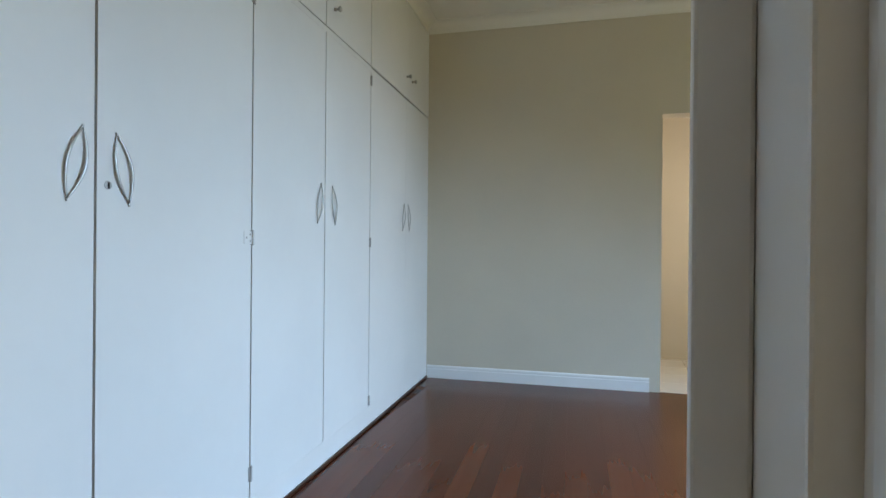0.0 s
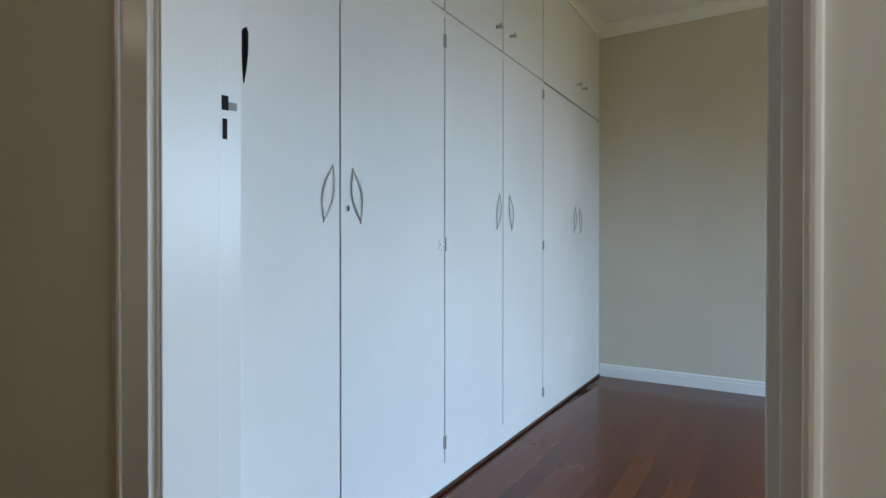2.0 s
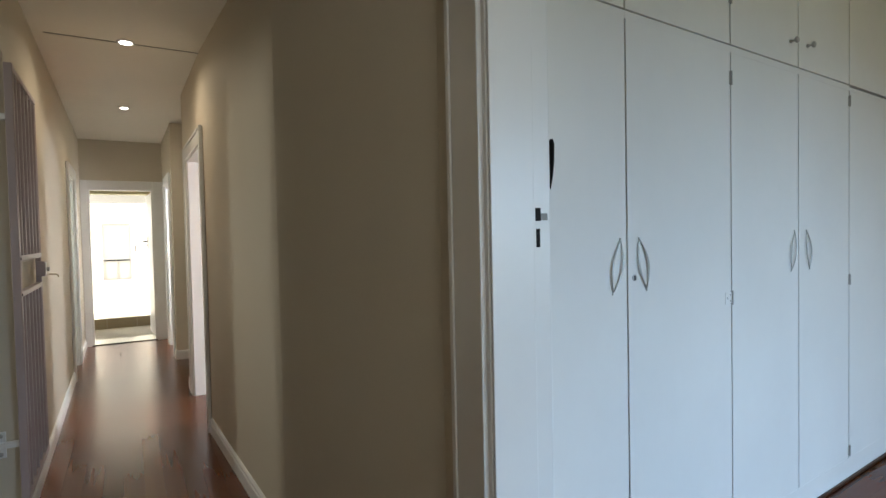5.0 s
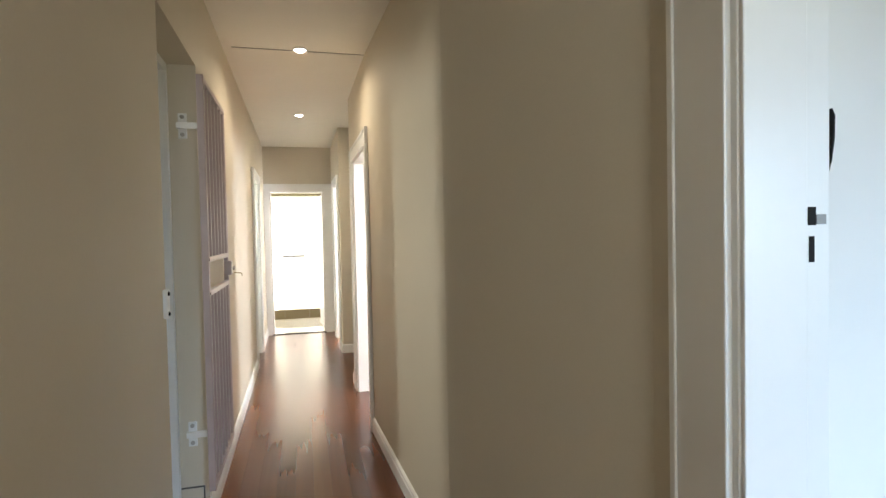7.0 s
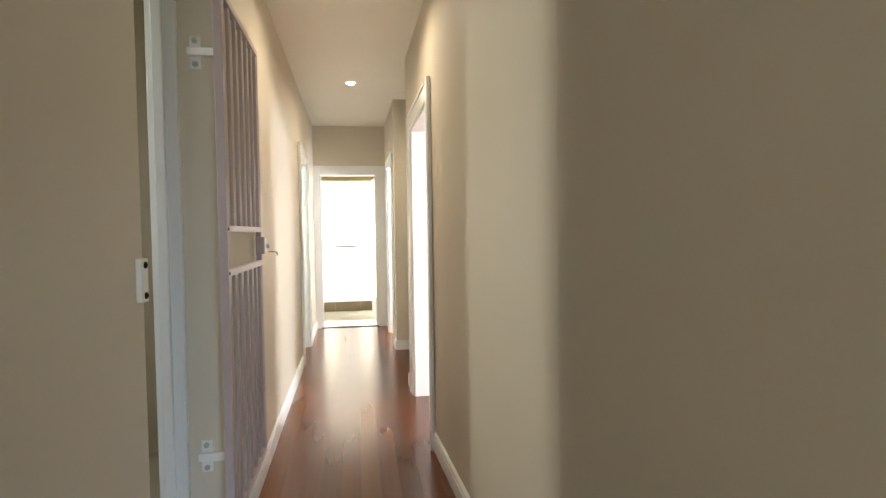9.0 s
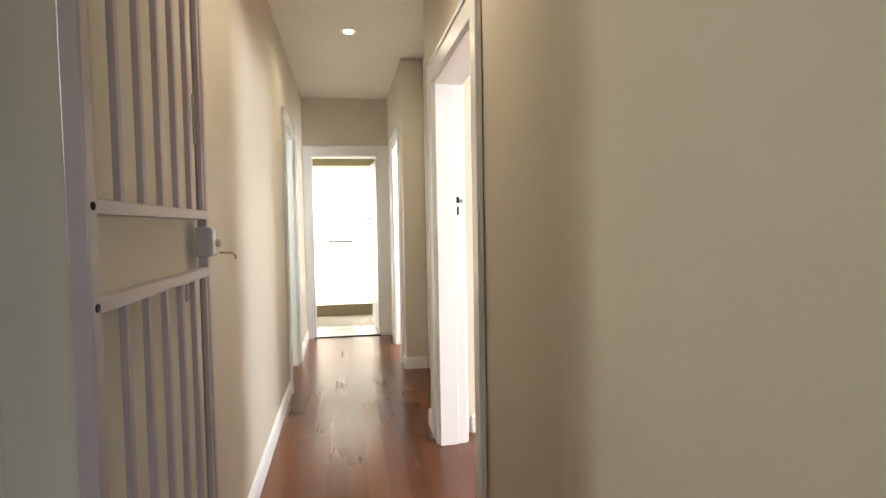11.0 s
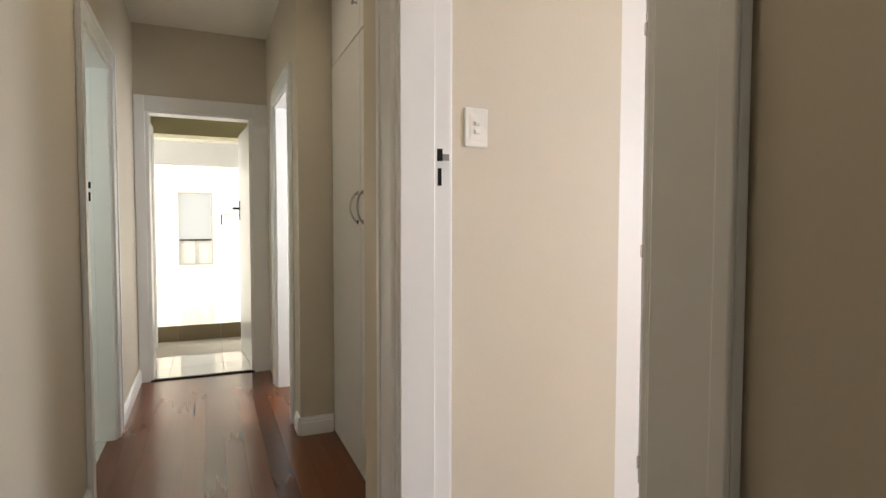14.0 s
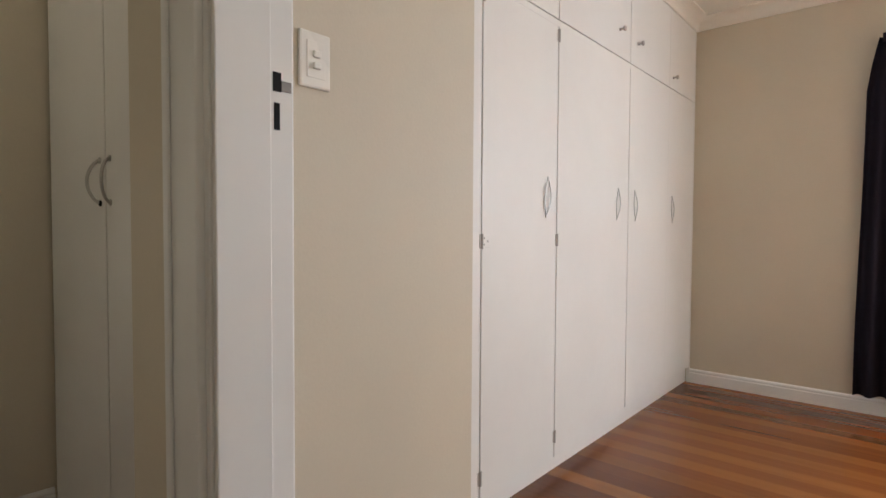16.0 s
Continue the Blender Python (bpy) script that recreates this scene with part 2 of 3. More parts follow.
def wall(name, p0, p1, thick, openings=(), top=CEIL, label="cream painted plaster wall", mat=None):
    """A wall whose seen face stands on the line p0-p1 and whose body lies to the left of it. Openings: start, end, sill, head."""
    m, length = line_pose(p0, p1)
    cuts = sorted({0.0, length, *[v for o in openings for v in o[:2]]})
    levels = sorted({0.0, top, *[v for o in openings for v in o[2:]]})
    solid = {}
    for i in range(len(cuts) - 1):
        for k in range(len(levels) - 1):
            sm, zm = (cuts[i] + cuts[i + 1]) / 2, (levels[k] + levels[k + 1]) / 2
            solid[i, k] = not any(a < sm < b and c < zm < d for a, b, c, d in openings)
    bm, known = bmesh.new(), {}

    def at(i, y, k):
        if (i, y, k) not in known:
            known[i, y, k] = bm.verts.new(m @ Vector((cuts[i], y * thick, levels[k])))
        return known[i, y, k]

    for (i, k), full in solid.items():
        if not full:
            continue
        bm.faces.new((at(i, 0, k), at(i + 1, 0, k), at(i + 1, 0, k + 1), at(i, 0, k + 1)))
        bm.faces.new((at(i, 1, k), at(i, 1, k + 1), at(i + 1, 1, k + 1), at(i + 1, 1, k)))
        for (di, dk), (p, q) in (((-1, 0), ((0, 0), (0, 1))), ((1, 0), ((1, 0), (1, 1))), ((0, -1), ((0, 0), (1, 0))), ((0, 1), ((0, 1), (1, 1)))):
            if not solid.get((i + di, k + dk), False):
                bm.faces.new((at(i + p[0], 0, k + p[1]), at(i + q[0], 0, k + q[1]), at(i + q[0], 1, k + q[1]), at(i + p[0], 1, k + p[1])))
    ob = mesh_object(name, bm, mat or CREAM)
    return tagged(ob, label, "wall", kind="structure")


def skirting(p0, p1, label="white painted skirting board along the wall"):
    """A moulded board on the line p0-p1, standing out to the right of it."""
    m, length = line_pose(p0, p1)
    prof = [(0, 0), (-0.016, 0), (-0.016, 0.072), (-0.012, 0.078), (-0.014, 0.086), (-0.012, 0.094), (-0.006, 0.1), (0, 0.102)]
    bm = bmesh.new()
    a = [bm.verts.new(m @ Vector((0, y, z))) for y, z in prof]
    b = [bm.verts.new(m @ Vector((length, y, z))) for y, z in prof]
    for i in range(len(prof)):
        j = (i + 1) % len(prof)
        bm.faces.new((a[i], a[j], b[j], b[i]))
    bm.faces.new(a)
    bm.faces.new(b)
    return tagged(mesh_object("baseboard", bm, GLOSS), label, "skirting", kind="structure")


def cornice(p0, p1, size=0.085, top=CEIL):
    """A coved moulding under the ceiling, to the right of the line p0-p1."""
    m, length = line_pose(p0, p1)
    prof = [(0, top), (0, top - size), (-0.008, top - size)]
    prof += [(-0.012 - (size - 0.024) * (1 - math.cos(a)), top - size + 0.012 + (size - 0.024) * math.sin(a)) for a in [math.pi / 2 * k / 6 for k in range(7)]]
    prof += [(-size, top - 0.01), (-size, top)]
    bm = bmesh.new()
    a = [bm.verts.new(m @ Vector((0, y, z))) for y, z in prof]
    b = [bm.verts.new(m @ Vector((length, y, z))) for y, z in prof]
    for i in range(len(prof)):
        j = (i + 1) % len(prof)
        bm.faces.new((a[i], a[j], b[j], b[i]))
    bm.faces.new(a)
    bm.faces.new(b)
    return tagged(mesh_object("cornice", bm, WHITE), "white coved plaster cornice under the ceiling", "cornice", kind="structure")


# ---------------------------------------------------------------- plan
X_END = -8.02
LEFT0, LEFT1 = (1.5, -0.475), (X_END, -0.588)


def left_y(x):
    return LEFT0[1] + (x - LEFT0[0]) * (LEFT1[1] - LEFT0[1]) / (LEFT1[0] - LEFT0[0])


RIGHT = [(X_END, 0.345), (-3.9, 0.395), (-2.13, 0.484), (-1.2, 0.747), (1.5, 0.462)]


def right_y(x):
    for (ax, ay), (bx, by) in zip(RIGHT, RIGHT[1:]):
        if ax <= x <= bx:
            return ay + (x - ax) * (by - ay) / (bx - ax)


def seg_s(p0, p1, x):
    return (x - p0[0]) / (p1[0] - p0[0]) * math.hypot(p1[0] - p0[0], p1[1] - p0[1])


HEAD = 2.03
A_X0, A_X1 = -0.927, 0.248          # doorway of the first bedroom
B_X0, B_X1 = -4.885, -3.945         # doorway of the second bedroom
C_X0, C_X1 = -7.52, -6.80          # further doorway, same side
D_X0, D_X1 = -6.88, -6.12          # doorway across from the linen cupboard
G_X0, G_X1 = -2.90, -2.15          # gated doorway
A_TURN = math.degrees(math.atan(0.066))      # the first bedroom stands askew to the passage
A_CEIL = 2.84


def a_front(y):
    """The wardrobe front of the first bedroom."""
    return (-0.960 - 0.066 * y, y)


def a_far(x):
    """The far wall of the first bedroom."""
    return (x, 4.555 + 0.068 * x)



B_PLANE, B_FAR = -5.207, 4.17

# walls of the passage
seg_pts = [RIGHT[0], (-6.52, right_y(-6.52))]
wall("wall_passage_east_end", seg_pts[0], seg_pts[1], 0.19, [(seg_s(*seg_pts, C_X0), seg_s(*seg_pts, C_X1), 0, HEAD)])
seg_pts = [(-5.20, right_y(-5.20)), RIGHT[1]]
wall("wall_passage_east_mid", seg_pts[0], seg_pts[1], 0.15, [(seg_s(*seg_pts, B_X0), seg_s(*seg_pts, B_X1), 0, HEAD)])
wall("wall_passage_east_splay", RIGHT[1], RIGHT[2], 0.15)
wall("wall_passage_east_near", RIGHT[2], RIGHT[3], 0.15, top=A_CEIL)
wall("wall_bedroom_door", RIGHT[3], RIGHT[4], 0.18, [(seg_s(RIGHT[3], RIGHT[4], A_X0), seg_s(RIGHT[3], RIGHT[4], A_X1), 0, HEAD)], top=A_CEIL)
wall("wall_passage_west", LEFT0, LEFT1, 0.22, [(seg_s(LEFT0, LEFT1, G_X1), seg_s(LEFT0, LEFT1, G_X0), 0, 2.21), (seg_s(LEFT0, LEFT1, D_X1), seg_s(LEFT0, LEFT1, D_X0), 0, HEAD)])
wall("wall_passage_end", (X_END, -0.80), (X_END, 0.75), 0.14, [(0.8 - 0.515, 0.8 + 0.225, 0, HEAD)])
wall("wall_passage_back", (1.5, 0.9), (1.5, -0.6), 0.15)
wall("wall_linen_recess_back", (-6.6, 0.98), (-5.2, 0.98), 0.1)
wall("wall_linen_recess_side", (-5.20, 0.55), (-5.20, 0.98), 0.04)
# first bedroom
wall("wall_bedroom_far", a_far(-1.9), a_far(2.9), 0.15, [(1.9 + 0.512, 1.9 + 1.31, 0, HEAD)], top=A_CEIL)
wall("wall_bedroom_window", (2.8, 4.75), (2.8, 0.7), 0.15, [(1.43, 3.43, 0.85, 2.1)], top=A_CEIL)
wall("wall_bedroom_near", (2.9, 0.68), (1.45, 0.745), 0.13, top=A_CEIL)
wall("wall_between_bedrooms", (-1.82, 0.7), (-1.82, 4.5), 0.1, top=A_CEIL)
# second bedroom
wall("wall_second_bedroom_far", (-5.9, B_FAR), (-1.9, B_FAR), 0.15, [(2.0, 4.0 - 0.05, 0.85, 2.1)])
wall("wall_second_bedroom_switch", (-5.02, 0.54), (-5.02, 1.278), 0.18)
wall("wall_wardrobe_back", (-5.86, 0.9), (-5.86, B_FAR + 0.1), 0.1)
# bathroom beyond the first bedroom
wall("wall_bathroom_west", (0.42, 4.68), (0.42, 6.0), 0.1, top=A_CEIL)
wall("wall_bathroom_far", (0.3, 5.9), (2.0, 5.9), 0.1, top=A_CEIL)
wall("wall_bathroom_east", (1.9, 5.9), (1.9, 4.75), 0.1, [(0.4, 1.05, 1.05, 1.95)], top=A_CEIL)
# unseen porch behind the gate, its opening kept small to dim the reveal
wall("wall_porch_far", (-0.6, -3.0), (-4.2, -3.0), 0.12, [(1.3, 2.0, 1.6, 2.5)])
wall("wall_porch_north", (-4.1, -3.0), (-4.1, -0.6), 0.12)
wall("wall_porch_south", (-0.7, -0.5), (-0.7, -3.0), 0.12)
# room behind the small doorway and the one across
wall("wall_small_room_back", (-5.4, -2.2), (-7.6, -2.2), 0.1)
wall("wall_small_room_north", (-7.5, -2.2), (-7.5, -0.75), 0.1)
wall("wall_small_room_south", (-5.6, -0.7), (-5.6, -2.2), 0.1)
wall("wall_third_room_back", (-8.1, 2.4), (-5.9, 2.4), 0.1)
wall("wall_third_room_side", (-6.56, 0.55), (-6.56, 2.4), 0.04)
wall("wall_third_room_end", (-8.0, 2.4), (-8.0, 0.5), 0.1)


def slab(name, x0, x1, y0, y1, z0, z1, mat, label, category):
    return tagged(mesh_object(name, box(x0, x1, y0, y1, z0, z1), mat), label, category, kind="structure")


slab("ceiling", -8.16, -1.86, -3.2, 6.1, CEIL, CEIL + 0.1, WHITE, "smooth white painted ceiling boards", "ceiling")
slab("ceiling_passage_start", -1.86, 3.0, -3.2, 0.70, CEIL, CEIL + 0.1, WHITE, "smooth white painted ceiling boards", "ceiling")
slab("ceiling_bedroom", -1.92, 3.0, 0.62, 6.1, A_CEIL, A_CEIL + 0.1, WHITE, "white painted bedroom ceiling boards", "ceiling")
cornice(a_far(-1.25), a_far(2.8), top=A_CEIL)
cornice(a_front(0.85), a_front(4.42), top=A_CEIL)
cornice((B_PLANE, B_FAR), (-1.92, B_FAR))
cornice((B_PLANE, 1.36), (B_PLANE, B_FAR))

# skirtings
skirting(a_far(-1.248), a_far(0.43))
skirting((B_PLANE, B_FAR), (-1.92, B_FAR))
skirting((-5.02, 0.60), (-5.02, 1.27))
skirting((-6.64, right_y(-6.64)), (-6.52, right_y(-6.52)))
skirting((-6.52, right_y(-6.52)), (-6.52, 0.545))
skirting((-5.20, right_y(-5.20)), (-4.995, right_y(-4.995)))
skirting((-3.86, right_y(-3.86)), RIGHT[2])
skirting(RIGHT[2], RIGHT[3])
skirting(LEFT0, (G_X1, left_y(G_X1)))
skirting((G_X0, left_y(G_X0)), (-6.07, left_y(-6.07)))
skirting((-6.95, left_y(-6.95)), LEFT1)


def door_lining(name, p0, p1, depth, x0, x1, lock="", stop=0.1, arch=0.09, label="white enamelled timber door lining", both=True, strike_z=1.385, rebate=False):
    """Lining and architraves of a doorway in a wall that stands on the line p0-p1; lock: the end that has the lock holes."""
    m, length = line_pose(p0, p1)
    s0, s1 = sorted((seg_s(p0, p1, x0), seg_s(p0, p1, x1)))
    th = 0.022
    door = base(name, m, label, "door frame", kind="structure")
    for s, e in ((s0, "a"), (s1 - th, "b")):
        part("jamb", box(s, s + th, -0.004, depth + 0.004, 0, HEAD, 0.002), GLOSS, door)
        if rebate and e == "b":
            part("rebate", box(s1 - th - 0.034, s1 - th, 0.130, depth + 0.002, 0, HEAD - th, 0.003), GLOSS, door)
            continue
        part("door_stop", box(s0 + th if e == "a" else s1 - th - 0.012, s0 + th + 0.012 if e == "a" else s1 - th, 0.0, stop, 0, HEAD - th, 0.003), GLOSS, door)
    part("head", box(s0 + th, s1 - th, -0.004, depth + 0.004, HEAD - th, HEAD, 0.002), GLOSS, door)
    for y0, y1 in ((-0.018, -0.001), (depth + 0.001, depth + 0.018))[: 2 if both else 1]:
        ym = y0 - 0.007 if y0 < 0 else y1
        for q0, q1 in ((s0 - arch, s0 + 0.006), (s1 - 0.006, s1 + arch)):
            a = part("architrave", box(q0, q1, y0, y1, 0, HEAD + arch, 0.004), GLOSS, door)
            r0 = q0 if q0 < s0 else q1 - 0.022
            part("bead", box(r0, r0 + 0.022, ym, ym + 0.007, 0, HEAD + arch, 0.003), GLOSS, a)
            if rebate and q0 > s0:
                part("inner_bead", box(q0, q0 + 0.012, ym, ym + 0.009, 0, HEAD + arch, 0.0045), GLOSS, a)
        a = part("head_architrave", box(s0 + 0.006, s1 - 0.006, y0, y1, HEAD - 0.006, HEAD + arch, 0.004), GLOSS, door)
        part("bead", box(s0 + 0.006, s1 - 0.006, ym, ym + 0.007, HEAD + arch - 0.022, HEAD + arch, 0.003), GLOSS, a)
    if lock:
        sx = s0 + th if lock == "a" else s1 - th
        d = 1 if lock == "a" else -1
        y = stop + 0.012
        pieces = (("latch_hole", BLACK, y - 0.002, y + 0.014, strike_z - 0.012, strike_z + 0.022, 0.0016), ("strike_plate", STRIKE, y + 0.014, y + 0.034, strike_z - 0.010, strike_z + 0.008, 0.003), ("bolt_hole", BLACK, y, y + 0.011, strike_z - 0.08, strike_z - 0.032, 0.0016))
        for nm, mt, ya, yb, za, zb, t in pieces:
            part(nm, box(min(sx, sx + d * t), max(sx, sx + d * t), ya, yb, za, zb), mt, door, "nickel strike plate" if nm == "strike_plate" else "")
    return door


seg_a = (RIGHT[3], RIGHT[4])
door_lining("door_1", *seg_a, 0.18, A_X0, A_X1, lock="a", arch=0.17, stop=0.128, strike_z=1.395, rebate=True)
seg_b = ((-5.20, right_y(-5.20)), RIGHT[1])
door_lining("door_2", *seg_b, 0.15, B_X0, B_X1, lock="a", stop=0.103, strike_z=1.372, arch=0.105)
seg_c = (RIGHT[0], (-6.52, right_y(-6.52)))
door_lining("door_3", *seg_c, 0.19, C_X0, C_X1)
door_lining("door_4", LEFT0, LEFT1, 0.22, D_X1, D_X0, lock="b", both=False, stop=0.08)


def end_frame():
    door = base("door_5", pose(X_END, 0, 0), "white timber frame filling the passage end", "door frame", kind="structure")
    for y0, y1 in ((-0.585, -0.515), (0.225, 0.362)):
        part("architrave", box(0.001, 0.02, y0, y1, 0, 2.13, 0.004), GLOSS, door)
    part("head_architrave", box(0.001, 0.02, -0.515, 0.225, HEAD - 0.012, 2.13, 0.004), GLOSS, door)
    for y0, y1 in ((-0.517, -0.492), (0.205, 0.227)):
        part("jamb", box(-0.144, 0.0, y0, y1, 0, HEAD, 0.002), GLOSS, door)
    part("head", box(-0.144, 0.0, -0.492, 0.205, HEAD - 0.022, HEAD, 0.002), GLOSS, door)
    part("threshold_strip", box(-0.03, 0.012, -0.515, 0.225, 0.001, 0.009, 0.002), BLACK, door, "dark metal threshold strip")
    part("corner_block", box(0.001, 0.03, 0.225, 0.31, 0.0, 0.06, 0.003), GLOSS, door)


end_frame()

# ---------------------------------------------------------------- fitted cupboards


def leaf_handle(parent, y, z, lean, tall=0.182, wide=0.050):
    """A pointed, leaf-shaped bow handle standing off a door that faces +x."""
    bm = bmesh.new()
    n = 14
    for side in (-1, 1):
        pts = []
        for k in range(n + 1):
            u = k / n
            v = math.sin(math.pi * u)
            pts.append(Vector((0.003 + 0.005 * v, side * wide / 2 * v, (u - 0.5) * tall)))
        sweep(bm, pts, [0.0022 + 0.0022 * math.sin(math.pi * k / n) for k in range(n + 1)], 6, flat=0.6)
    for s in (-1, 1):
        add_box(bm, 0.0, 0.005, -0.0028, 0.0028, s * tall / 2 - 0.006, s * tall / 2 + 0.004, 0.002)
    m = pose(0, y, z, lean, 0, 0)
    bmesh.ops.transform(bm, matrix=m, verts=bm.verts)
    return part("handle", bm, STEEL, parent, "brushed nickel leaf handle", True)


def knob(parent, y, z):
    bm = lathe([(0.009, 0), (0.009, 0.005), (0.0055, 0.008), (0.0055, 0.018), (0.012, 0.023), (0.015, 0.028), (0.012, 0.034), (0.005, 0.037)], 14)
    bmesh.ops.transform(bm, matrix=pose(0.0, y, z, 0, 90, 0), verts=bm.verts)
    return part("knob", bm, STEEL, parent, "small turned nickel knob", True)


def hinge(parent, y, z, plate=0):
    bm = bmesh.new()
    path = [Vector((0.004, y, z - 0.028)), Vector((0.004, y, z + 0.028))]
    sweep(bm, path, 0.0045, 8)
    for s in (-1, 1):
        add_box(bm, 0.0, 0.0022, y + (0.002 if s > 0 else -0.012), y + (0.012 if s > 0 else -0.002), z - 0.026, z + 0.026)
    ob = part("hinge", bm, HINGE, parent, "paint-splashed steel hinge")
    if plate:
        pl = box(0.0005, 0.0028, min(y, y + plate * 0.05), max(y, y + plate * 0.05), z - 0.024, z + 0.024, 0.001)
        part("hinge_plate", pl, CUPBOARD, ob, "painted-over hinge plate")
        for a, b in ((0.014, 0.012), (0.036, 0.0), (0.014, -0.012)):
            sc = lathe([(0.004, 0), (0.004, 0.0012)], 8)
            bmesh.ops.transform(sc, matrix=pose(0.0026, y + plate * a, z + b, 0, 90, 0), verts=sc.verts)
            part("screw", sc, HINGE, ob)
    return ob


def fitted_wardrobe(m, edges, y_end, gap_z, foot_z, upper, stiles, label, short=(), ceil=CEIL, recess=0.0, steps=(0.0,), tight=()):
    """A built-in run that faces +x in its own frame. edges: door edges along y; upper: edges of the top boxes."""
    w = base("wardrobe", m, label, "wardrobe")
    y0 = edges[0]
    part("carcass", box(-0.62, -0.024, stiles[0], y_end, foot_z + 0.06 if recess else 0.0, ceil - 0.002), SEAM, w, "dark inside seen at the joints")
    part("plinth", box(-0.060, -recess, stiles[0] + (0.3 if recess else 0.0), y_end, 0.0, foot_z - (-0.055 if recess else 0.0002), 0.0003), CUPBOARD, w)
    part("floor_bead", box(-0.002, 0.012, stiles[0], y_end, 0.0, 0.016, 0.004), DARKWOOD, w, "dark timber bead along the floor") if stiles[1] else None
    g = 0.0042

    def side(k):
        """Half the joint at door edge k; painted-over joints are tight."""
        return 0.0007 if k in tight else g

    doors = []
    for i, (a, b) in enumerate(zip(edges, edges[1:])):
        lift = 0.008 if i in short else 0.0
        d = part("door", box(-0.022, random.uniform(-0.0006, 0.0006), a + side(i), b - side(i + 1), foot_z + steps[i % len(steps)], gap_z - 0.030, 0.0006), CUPBOARD, w)
        part("door_rail", box(-0.022, 0.0, a + 0.0003, b - 0.0003, gap_z - 0.0299, gap_z - 0.003 - lift, 0.0003), CUPBOARD, w)
        doors.append(d)
    tops = []
    for i, (a, b) in enumerate(zip(upper, upper[1:])):
        tops.append(part("top_door", box(-0.022, random.uniform(-0.0006, 0.0006), a + side(i), b - side(i + 1), gap_z + 0.003, ceil - 0.09, 0.0015), CUPBOARD, w))
    part("cornice_rail", box(-0.024, 0.0, stiles[0], y_end, ceil - 0.087, ceil - 0.002, 0.002), CUPBOARD, w)
    if stiles[0] < y0:
        part("stile", box(-0.024, 0.0, stiles[0], y0 - g, 0.0, ceil - 0.087, 0.002), CUPBOARD, w)
    if y_end > edges[-1] + 0.01:
        part("end_stile", box(-0.024, 0.0, edges[-1] + g, y_end, 0.0, ceil - 0.087, 0.002), CUPBOARD, w)
    return w, doors, tops


WA, DA, TA = fitted_wardrobe(pose(-0.960, 0, 0, 0, 0, A_TURN), [0.847, 1.385, 2.047, 2.64, 3.218, 3.894, 4.568], 4.482, 2.086, 0.118, [0.847, 1.385, 2.047, 2.64, 3.218, 3.951, 4.568], (0.83, True), "white enamelled built-in wardrobe with leaf handles", (4, 5), A_CEIL, tight=(5,))
for d, y, z, lean in ((0, 1.327, 1.236, -13), (1, 1.466, 1.237, 13), (2, 2.578, 1.244, -10), (3, 2.732, 1.244, 10), (4, 3.837, 1.251, -9), (5, 3.957, 1.252, 9)):
    leaf_handle(DA[d], y, z, lean)
for d, y, z in ((2, 2.561, 2.192), (3, 2.731, 2.201), (4, 3.894, 2.235), (5, 4.021, 2.236)):
    knob(TA[d], y, z)
for d, y, z, side in ((2, 2.047, 1.954, 0), (2, 2.047, 1.072, -1), (2, 2.047, 0.209, 0), (4, 3.218, 2.002, 0), (4, 3.218, 1.069, 0), (4, 3.218, 0.157, 0)):
    hinge(DA[d], y, z, plate=side)
hinge(TA[2], 2.047, 2.276)
esc = lathe([(0.011, 0), (0.011, 0.002), (0.009, 0.003)], 14)
bmesh.ops.transform(esc, matrix=pose(0.0, 1.421, 1.192, 0, 90, 0), verts=esc.verts)
_lock = part("lock", esc, STEEL, DA[1], "small round cylinder lock")
part("keyhole", box(0.003, 0.0042, 1.4185, 1.4235, 1.183, 1.199), BLACK, _lock)

WB, DB, TB = fitted_wardrobe(pose(B_PLANE, 0, 0), [1.573, 2.138, 2.952, 3.605, 4.15], B_FAR - 0.004, 2.055, 0.080, [1.573, 2.138, 2.952, 3.605, 4.15], (1.28, False), "white enamelled built-in wardrobe with bow handles", recess=0.032, steps=(0.0, 0.0, 0.030, 0.038), tight=(3,))
for d, y in ((0, 2.045), (1, 2.80), (2, 3.045), (3, 3.69)):
    leaf_handle(DB[d], y, 1.265, -5 if d in (0, 1) else 5, tall=0.168, wide=0.050)
for d, y, z in ((1, 2.80, 2.20), (2, 3.06, 2.19), (3, 3.67, 2.13)):
    knob(TB[d], y, z)
for d, y in ((0, 1.573), (1, 2.138)):
    for z in (1.985, 1.075, 0.178):
        hinge(DB[d], y, z, plate=1 if (z == 1.075 and d == 0) else 0)

# linen cupboard in the passage, facing -y
WC = base("linen_cupboard", pose(-6.52, 0.55, 0, 0, 0, 0), "white built-in linen cupboard in a passage recess", "cupboard")
CW = 6.52 - 5.245
part("carcass", box(0.0, CW, 0.024, 0.43, 0.0, CEIL - 0.002), SEAM, WC, "dark inside seen at the joints")
part("plinth", box(0.001, CW, 0.004, 0.03, 0.0, 0.085, 0.003), CUPBOARD, WC)
